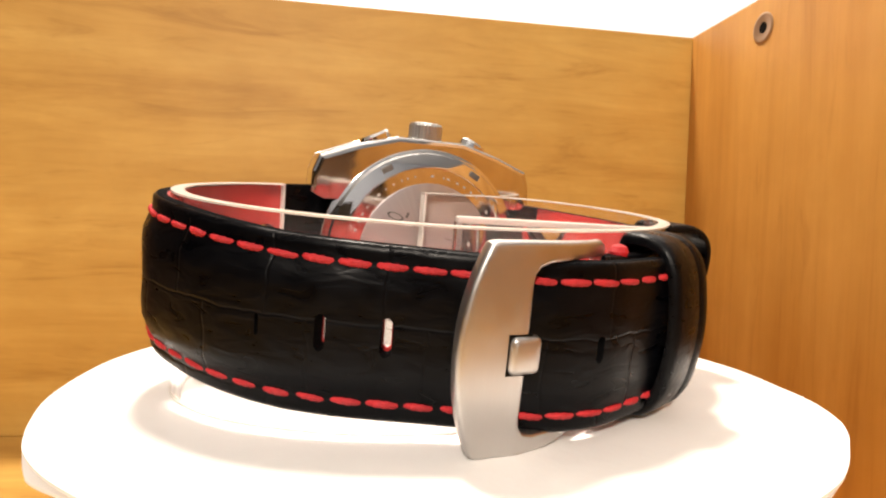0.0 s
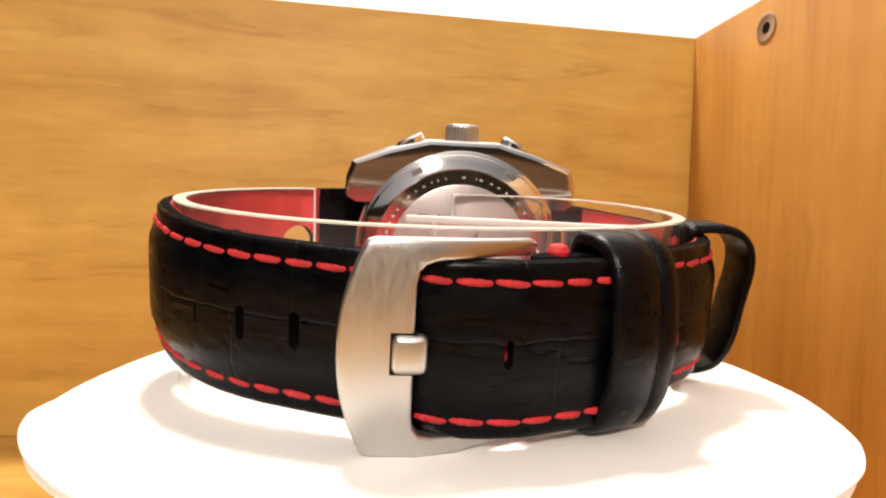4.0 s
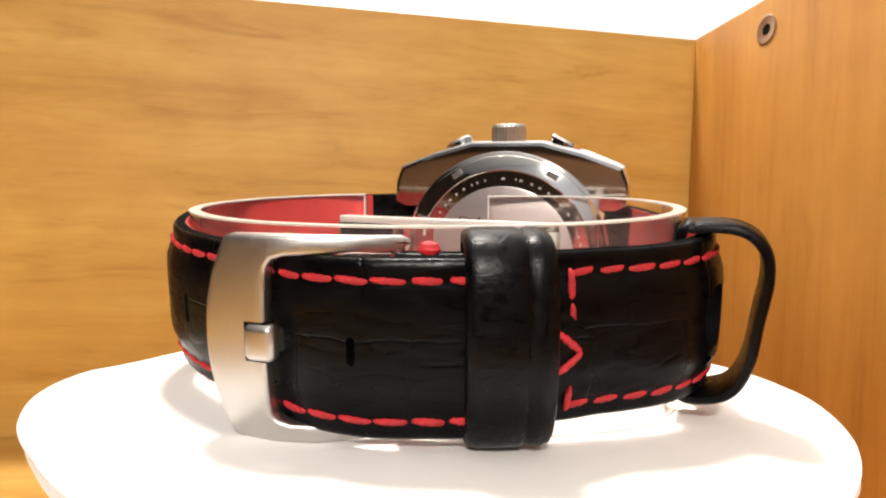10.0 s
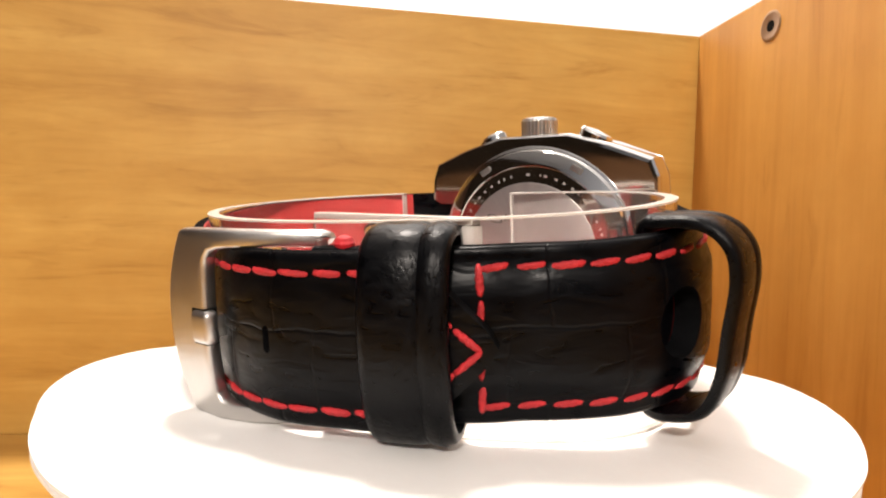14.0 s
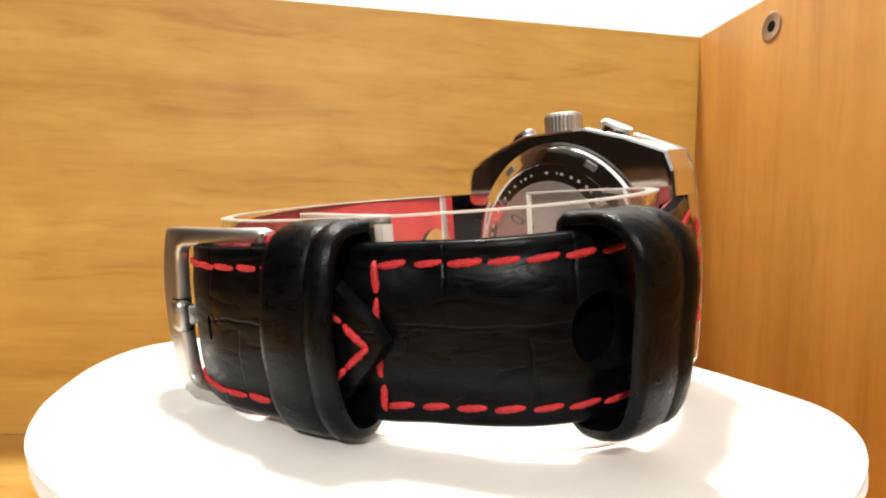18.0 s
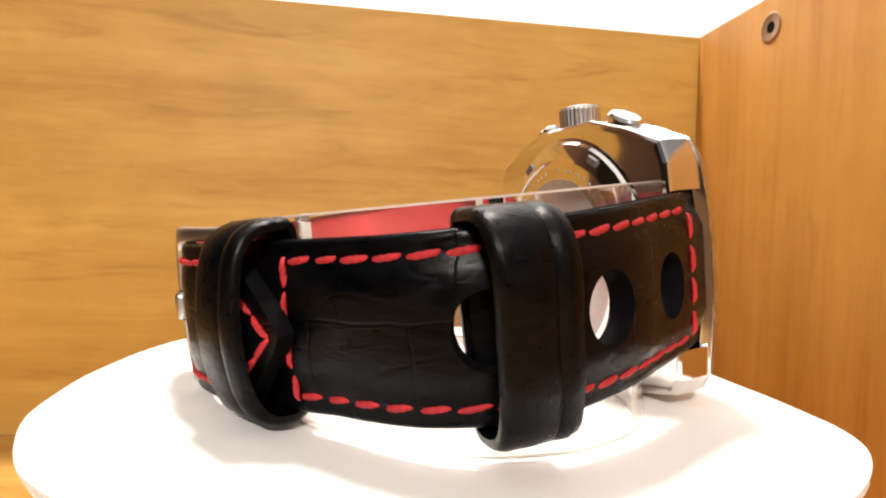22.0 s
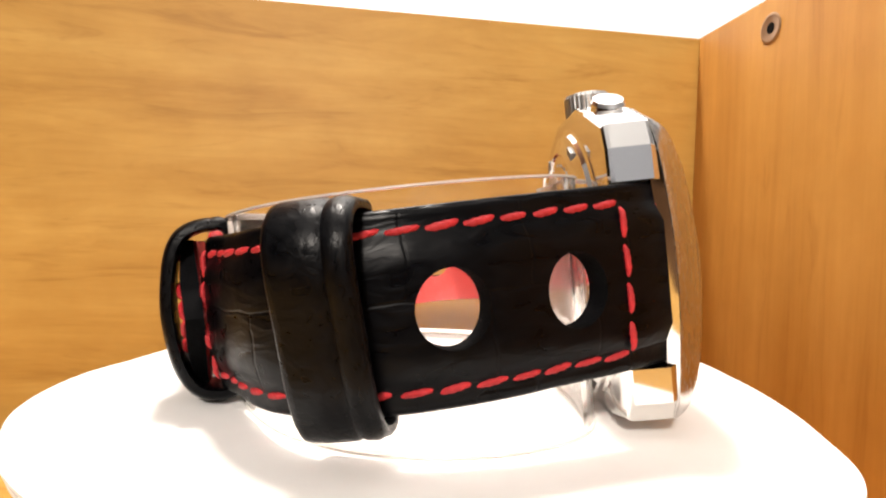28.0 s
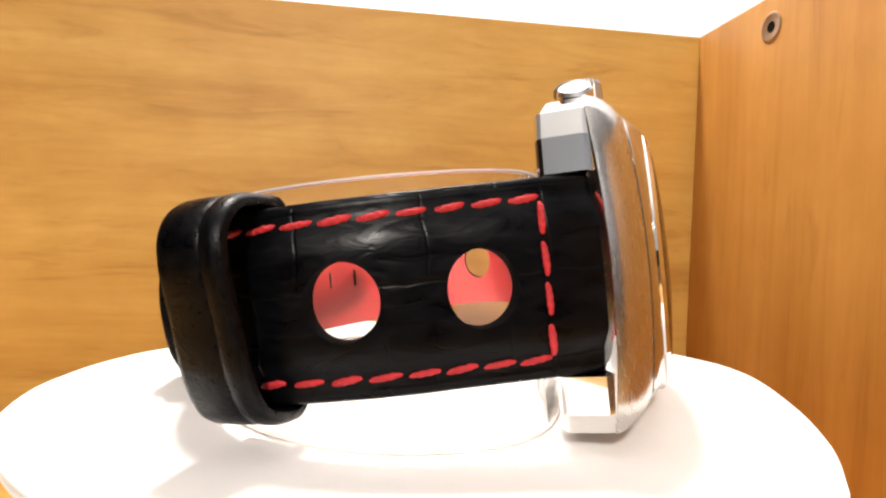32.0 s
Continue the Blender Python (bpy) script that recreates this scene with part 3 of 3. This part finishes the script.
SLOTS_A = [slot_hole(PRONG_S + d, 17.1, w, h) for d, w, h in ((-30.2, 0.45, 2.6), (-22.8, 1.2, 4.3), (-15.4, 1.35, 4.6), (9.9, 1.0, 3.3))]
SLITS_A = [slot_hole(PRONG_S + d, z, w, h) for d, z, w, h in ((-22.8, 17.1, 0.95, 3.8), (-15.4, 17.1, 0.9, 3.8), (9.9, 16.2, 0.5, 1.0))]


def stitch_mesh():
    b = bmesh.new()
    n, m = 12, 29
    rings = []
    for k in range(m):                      # two plies twisted round one another
        x = -1 + 2 * k / (m - 1)
        r = 0.42 * (1 - 0.55 * abs(x) ** 3)
        ring = []
        for i in range(n):
            g = 2 * math.pi * i / n
            q = r * (1 + 0.085 * math.cos(2 * (g - 6.3 * x)))
            ring.append(b.verts.new(Vector((x * 1.97, q * 0.85 * math.cos(g) + 0.05 - 0.42 * abs(x) ** 4, q * math.sin(g))) * MM))
        rings.append(ring)
    for a, c in zip(rings, rings[1:]):
        for i in range(n):
            b.faces.new((a[i], a[(i + 1) % n], c[(i + 1) % n], c[i]))
    b.faces.new(rings[0])
    b.faces.new(rings[-1])
    me = bpy.data.meshes.new("stitch")
    bmesh.ops.recalc_face_normals(b, faces=b.faces)
    b.to_mesh(me)
    b.free()
    me.shade_smooth()
    me.materials.append(THREAD)
    return me


STITCH = stitch_mesh()
RNG = random.Random(11)


def stitch(path, s, z, slope, lift, parent):
    """One stitch on a band at (s, z); slope: degrees from the band's way."""
    p, t, nrm = path.at(s)
    up = Vector((0, 0, 1))
    x = (t * math.cos(radians(slope)) + up * math.sin(radians(slope))).normalized()
    z_ax = x.cross(nrm).normalized()
    lift = lift(s, z) + 0.15 if callable(lift) else lift
    m = Matrix.Translation((p + nrm * lift + up * z) * MM) @ Matrix((x, nrm, z_ax)).transposed().to_4x4()
    ob = new("stitch", STITCH)
    ob.parent = parent
    ob.matrix_local = m @ Matrix.Diagonal((RNG.uniform(0.92, 1.08), 1, RNG.uniform(0.9, 1.1), 1))


def seam(path, s0, s1, z, lift, parent, slant, pitch=4.28, jitter=2.5):
    n = max(1, round((s1 - s0) / pitch))
    for k in range(n):
        s = s0 + (s1 - s0) * (k + 0.5) / n
        stitch(path, s, z(s) if callable(z) else z, RNG.uniform(-jitter, jitter) + slant, lift, parent)


def cross_seam(path, s, z0, z1, lift, parent):
    n = max(1, round(abs(z1 - z0) / 4.28))
    for k in range(n):
        stitch(path, s, z0 + (z1 - z0) * (k + 0.5) / n, 90 + RNG.uniform(-4, 4), lift, parent)


def straps():
    lb, la = HALF_B.length, HALF_A.length
    # buckle half
    out_b = padded(EDGE_B, 0.0, 1.25)
    b = wpart("strap", band(HALF_B, 0.8, lb, EDGE_B, lambda s, z: -2.1, out_b, HOLES_B), LEATHER, None, "black crocodile-embossed leather strap half with round holes", 50)
    small = [ring_hole(sum(q[0] for q in h) / len(h), 17.1, 4.8, 5.1) for h in HOLES_B]
    part("lining", band(HALF_B, 10.5, lb, lambda s: (EDGE_B(s)[0] + 0.15, EDGE_B(s)[1] - 0.15), lambda s, z: -2.5, lambda s, z: -2.12, small), LINING, b, "red leather lining")
    part("fold", band(HALF_B, 0.8, 10.4, lambda s: (EDGE_B(s)[0] + 0.15, EDGE_B(s)[1] - 0.15), lambda s, z: -2.5, lambda s, z: -2.12, []), LEATHER_PLAIN, b)
    far = sum(q[0] for q in HOLES_B[2]) / len(HOLES_B[2])
    # Added black sheet: keeps most of the third hole from being seen through.
    part("patch", band(HALF_B, far - 6.6, far + 1.9, lambda s: (10.6, 23.6), lambda s, z: -2.95, lambda s, z: -2.55, []), LEATHER_PLAIN, b, "black sheet covering part of the hole from behind")
    s0, s1 = SB(33.8, 25.8), SB(26.6, -26.9)
    seam(HALF_B, s0, s1, lambda s: EDGE_B(s)[1] - 2.35, 0.12, b, -7)
    seam(HALF_B, s0, s1, lambda s: EDGE_B(s)[0] + 2.35, 0.12, b, -7)
    cross_seam(HALF_B, s0 + 0.5, 8.6, 26.2, out_b, b)
    cross_seam(HALF_B, s1 - 0.5, 8.4, 16.4, out_b, b)
    cross_seam(HALF_B, s1 - 0.5, 17.6, 25.6, out_b, b)
    b.data.materials.append(CUT_EDGE)
    # long half
    out_a = lambda s, z: padded(EDGE_A, 0.0, 1.25 if s < 75 else 1.25 - 0.75 * min(1, (s - 75) / 20))(s, z)
    tip = lambda v: 11.0 * (math.sqrt(v * v + 0.012) - 0.11)
    a = wpart("strap", band(HALF_A, 0.8, la, EDGE_A, lambda s, z: -1.85, out_a, HOLES_A + SLOTS_A, tip=tip), LEATHER, None, "black crocodile-embossed leather strap half with buckle holes and a pointed tip", 50)
    part("lining", band(HALF_A, 10.5, la, lambda s: (EDGE_A(s)[0] + 0.15, EDGE_A(s)[1] - 0.15), lambda s, z: -2.2, lambda s, z: -1.87, HOLES_A + SLITS_A, tip=lambda v: tip(v) + 1.2), LINING, a, "red leather lining")
    part("fold", band(HALF_A, 0.8, 10.4, lambda s: (EDGE_A(s)[0] + 0.15, EDGE_A(s)[1] - 0.15), lambda s, z: -2.3, lambda s, z: -1.87, []), LEATHER_PLAIN, a)
    a.data.materials.append(CUT_EDGE)
    e = la - 8.4
    seam(HALF_A, 7, e, lambda s: EDGE_A(s)[1] - 2.35, 0.12, a, -4)
    seam(HALF_A, 7, e, lambda s: EDGE_A(s)[0] + 2.35, 0.12, a, -4)
    cross_seam(HALF_A, 6.6, 10.0, 27.2, out_a, a)
    for k in range(2):                       # the V at the tip
        s = la - 3.3 - 3.0 * k
        stitch(HALF_A, s, 16.8 + 1.25 + 2.5 * k, -40, out_a, a)
        stitch(HALF_A, s, 16.8 - 1.25 - 2.5 * k, 40, out_a, a)
    return a, b


STRAP_A, STRAP_B = straps()


def loop(name, centre, along, outline, thick, wide, label, slant=0.0, bulge=0.0):
    """A leather keeper: a closed band round the strap. outline: (out, z) points of its inner face."""
    n = len(outline)
    t = Vector((math.cos(radians(along)), math.sin(radians(along)), 0))
    o = Vector((t.y, -t.x, 0))
    pts = spline([(x, z, 0) for x, z in outline + outline[:1]], 1.0)[:-1]
    b = bmesh.new()
    uv = b.loops.layers.uv.new("UVMap")
    rows = []
    m = len(pts)
    cen = sum(pts, Vector()) / m
    prof = [(-0.5, 0.05), (-0.5, 0.6), (-0.46, 0.95), (-0.38, 1.1), (-0.1, 1.14), (0.12, 1.08), (0.18, 0.88), (0.24, 1.08), (0.36, 1.12), (0.41, 0.95), (0.47, 0.85), (0.5, 0.55), (0.5, 0.05), (0.4, -0.06), (-0.4, -0.06)]
    for k in range(m):
        d = (pts[(k + 1) % m] - pts[k - 1]).normalized()
        nrm = Vector((d.y, -d.x, 0))
        if nrm.dot(pts[k] - cen) < 0:
            nrm = -nrm
        row = []
        for w, h in prof:
            q = pts[k] + nrm * h * thick
            q.x *= 1 + bulge * w if q.x > 0 else 1
            row.append(b.verts.new((Vector(centre) + t * (w * wide - slant * (q.y - 17)) + o * q.x + Vector((0, 0, q.y))) * MM))
        rows.append(row)
    for k in range(m):
        for j in range(len(prof)):
            f = b.faces.new((rows[k][j], rows[(k + 1) % m][j], rows[(k + 1) % m][(j + 1) % len(prof)], rows[k][(j + 1) % len(prof)]))
            for lp, (kk, jj) in zip(f.loops, ((k, j), (k + 1, j), (k + 1, j + 1), (k, j + 1))):
                lp[uv].uv = (kk * 1.0 + 100, jj * 2.0)
    return wpart(name, b, LEATHER_PLAIN, None, label, 50)


loop("keeper", (21.1, -31.5, 0), 22, [(-4.4, 7.6), (-4.4, 17), (-4.4, 27.4), (-2.6, 28.6), (0.1, 28.1), (1.7, 26.4), (2.7, 23), (3.3, 17.5), (2.8, 11.8), (1.8, 8.7), (0.2, 6.8), (-2.6, 6.3)], 1.45, 10.0, "black leather keeper round the strap end")
loop("keeper", (43.2, -6.6, 0), 86, [(-2.7, 6.6), (-2.7, 17), (-2.7, 27.2), (-1.5, 28.2), (3.4, 28.2), (6.2, 26.2), (6.9, 22.6), (6.2, 17.0), (5.4, 11.0), (3.4, 6.9), (-1.0, 5.6)], 1.3, 8.8, "loose empty black leather keeper", 0.03, 0.04)


def sheet(outline, front, back, step=1.0):
    """A solid between two height fields over an outline in X, Z, in millimetres."""
    from mathutils import geometry
    xs, zs = [q[0] for q in outline], [q[1] for q in outline]
    flat = [Vector(q) for q in outline]
    edges = [(i, (i + 1) % len(outline)) for i in range(len(outline))]
    x = min(xs) + step * 0.5
    while x < max(xs):
        z = min(zs) + step * 0.5
        while z < max(zs):
            if all(inside(outline, x + dx, z + dz) for dx, dz in ((0.4, 0), (-0.4, 0), (0, 0.4), (0, -0.4))):
                flat.append(Vector((x, z)))
            z += step
        x += step
    vs, _, fs, *_ = geometry.delaunay_2d_cdt(flat, edges, [], 0, 1e-5)
    b = bmesh.new()
    hi = [b.verts.new(Vector((v.x, front(v.x, v.y), v.y)) * MM) for v in vs]
    lo = [b.verts.new(Vector((v.x, back(v.x, v.y), v.y)) * MM) for v in vs]
    count = {}
    for f in fs:
        if inside(outline, sum(vs[k].x for k in f) / 3, sum(vs[k].y for k in f) / 3):
            b.faces.new([hi[k] for k in f])
            b.faces.new([lo[k] for k in reversed(f)])
            for p, c in zip(f, f[1:] + f[:1]):
                count[frozenset((p, c))] = count.get(frozenset((p, c)), 0) + 1
    for e, k in count.items():
        if k == 1:
            p, c = tuple(e)
            b.faces.new((hi[p], hi[c], lo[c], lo[p]))
    bmesh.ops.recalc_face_normals(b, faces=b.faces)
    rim = [e for e in b.edges if e.is_manifold and e.calc_face_angle(0) > 0.9]
    bmesh.ops.bevel(b, geom=rim, offset=0.5 * MM, segments=3, affect="EDGES", profile=0.5)
    return b


def buckle():
    """A curved brushed frame, open towards the strap end, with a pin and a hooked prong."""
    mid = 17.3
    half = []                                # upper half of the frame, from the left middle round to the inner middle
    for k in range(11):
        v = k / 10
        half.append((-13.6 + 2.7 * v ** 2.2, v * 11.6))
    half += [(-10.6, 12.1), (-9.8, 12.35), (-5, 12.45), (0, 12.35), (5, 12.15), (8.3, 12.0), (9.1, 11.6), (9.3, 10.9), (8.9, 10.2), (8.2, 9.95),
             (4, 10.2), (0, 10.15), (-3.0, 10.0), (-4.3, 9.6), (-5.0, 8.8), (-5.2, 7.5), (-5.25, 3.5)]
    outline = [(x, mid + z) for x, z in half] + [(x, mid - z) for x, z in half[::-1][:-1]]

    def front(x, z):
        v = (z - mid) / 12.35
        u = max(0.0, (x + 5.3) / 14.6)
        left = max(0.0, (-6.5 - x) / 7.1)
        return -40.2 + 0.7 * v * v + 0.15 * left ** 2.2 + 1.25 * u + 6.0 * u * u

    plate = wpart("buckle", sheet(outline, front, lambda x, z: front(x, z) + 2.0, 1.1), BRUSHED, None, "brushed steel tang buckle")
    part("pin", lathe([(0.9, 5.6), (0.9, 28.2)], "Z", 16), SATIN, plate, place=pose(8.2 * MM, -32.4 * MM, 0))
    prong = part("prong", box(-7.7, -40.9, 15.1, -3.8, -38.8, 19.5, 0.85, 4), BRUSHED, plate, "polished steel prong")
    part("prong_shaft", box(-5.5, -39.6, 15.9, -3.9, -35.0, 18.7, 0.4), SATIN, plate)
    # Plate isn't cut: a black block puts in the shade beside the prong.
    part("notch", box(-7.85, -40.24, 14.95, -4.9, -38.6, 19.65, 0.05), DARK, plate, "black block standing for the shade round the prong")


buckle()
knot = lathe([(0.3, -0.8), (0.8, -0.5), (0.95, 0.1), (0.7, 0.7), (0.2, 0.95)], "Z", 12)
part("thread_knot", knot, THREAD, STRAP_B, "knotted red thread end", place=pose(0.0119, -0.0320, 0.0277) @ Matrix.Diagonal((1.5, 1.2, 1.15, 1)))

# ---- clear cuff ----


def cuff():
    c = empty("display_cuff", "clear plastic display cuff inside the strap", "display stand")
    path = Path([(4.5, 21.3), (12, 22.5), (22, 22.6), (29.6, 20), (35.7, 13.5), (39.3, 4.5), (39.4, -5), (36.0, -13.5), (29.7, -20.2), (21, -25.6), (10, -29.2), (-2, -30.6), (-14, -29.3),
                 (-25, -24.8), (-34.4, -17.4), (-39.9, -8.4), (-41.4, 1), (-39.2, 9.8), (-33.4, 17.2), (-27, 21.4), (-23.5, 22.6)], -1)
    rise = lambda s: 0.9 * (path.at(s)[0].y + 30) / 52
    edge = lambda s: (0.2 - 0.1228 * path.at(s)[0].y, 29.6 + rise(s))
    ring = part("ring", band(path, 0, path.length, edge, lambda s, z: -0.75, lambda s, z: 0.75, [], 1.5), ACRYLIC, c, "bent clear acrylic ring")
    ring.matrix_local = CUFF_LEAN
    part("top_edge", band(path, 0, path.length, lambda s: (edge(s)[1] - 0.12, edge(s)[1] + 0.13), lambda s, z: -0.9, lambda s, z: 0.9, [], 1.5), FROST, ring, "polished edge, made milky for the light it catches")
    part("bottom_edge", band(path, 0, path.length, lambda s: (edge(s)[0] - 0.1, edge(s)[0] + 0.15), lambda s, z: -0.77, lambda s, z: 0.77, [], 1.5), FROST, ring, "polished edge, made milky for the light it catches")
    for s_end in (0.0, path.length - 0.3):
        part("end_edge", band(path, s_end, s_end + 0.3, lambda s: (edge(s)[0] + 0.3, edge(s)[1] - 0.3), lambda s, z: -0.9, lambda s, z: 0.9, [], 0.15), FROST, ring, "polished edge, made milky for the light it catches")
    tab = part("tab", box(0, -0.6, 24, 31.8, 0.6, 29.7, 0.2), ACRYLIC, c, "clear tab across the ring", place=CUFF_LEAN @ pose(-0.0062, -0.0196, 0, 0, 0, -7.7))
    part("tab_edge", box(0.2, -0.75, 29.0, 31.6, 0.75, 29.9, 0.15), FROST, tab, "polished edge, made milky for the light it catches")
    part("tab_end", box(29.9, -0.75, 24.2, 31.9, 0.75, 28.9, 0.15), FROST, tab, "milky polished end")
    return c


CUFF = cuff()
CUFF.children[0].visible_shadow = False


# ---- what moves: the platter with the watch and the cuff on it ----
def motions():
    turns = [(0, 0.0), (4, -17.36), (8, -33.89), (12, -50.0), (16, -66.24), (20, -82.44), (24, -98.6), (28, -114.37), (32, -129.73)]
    for thing in (TABLE, WATCH, CUFF):
        walk(thing, [(t, pose(0, 0, 0, 0, 0, a)) for t, a in turns])


motions()
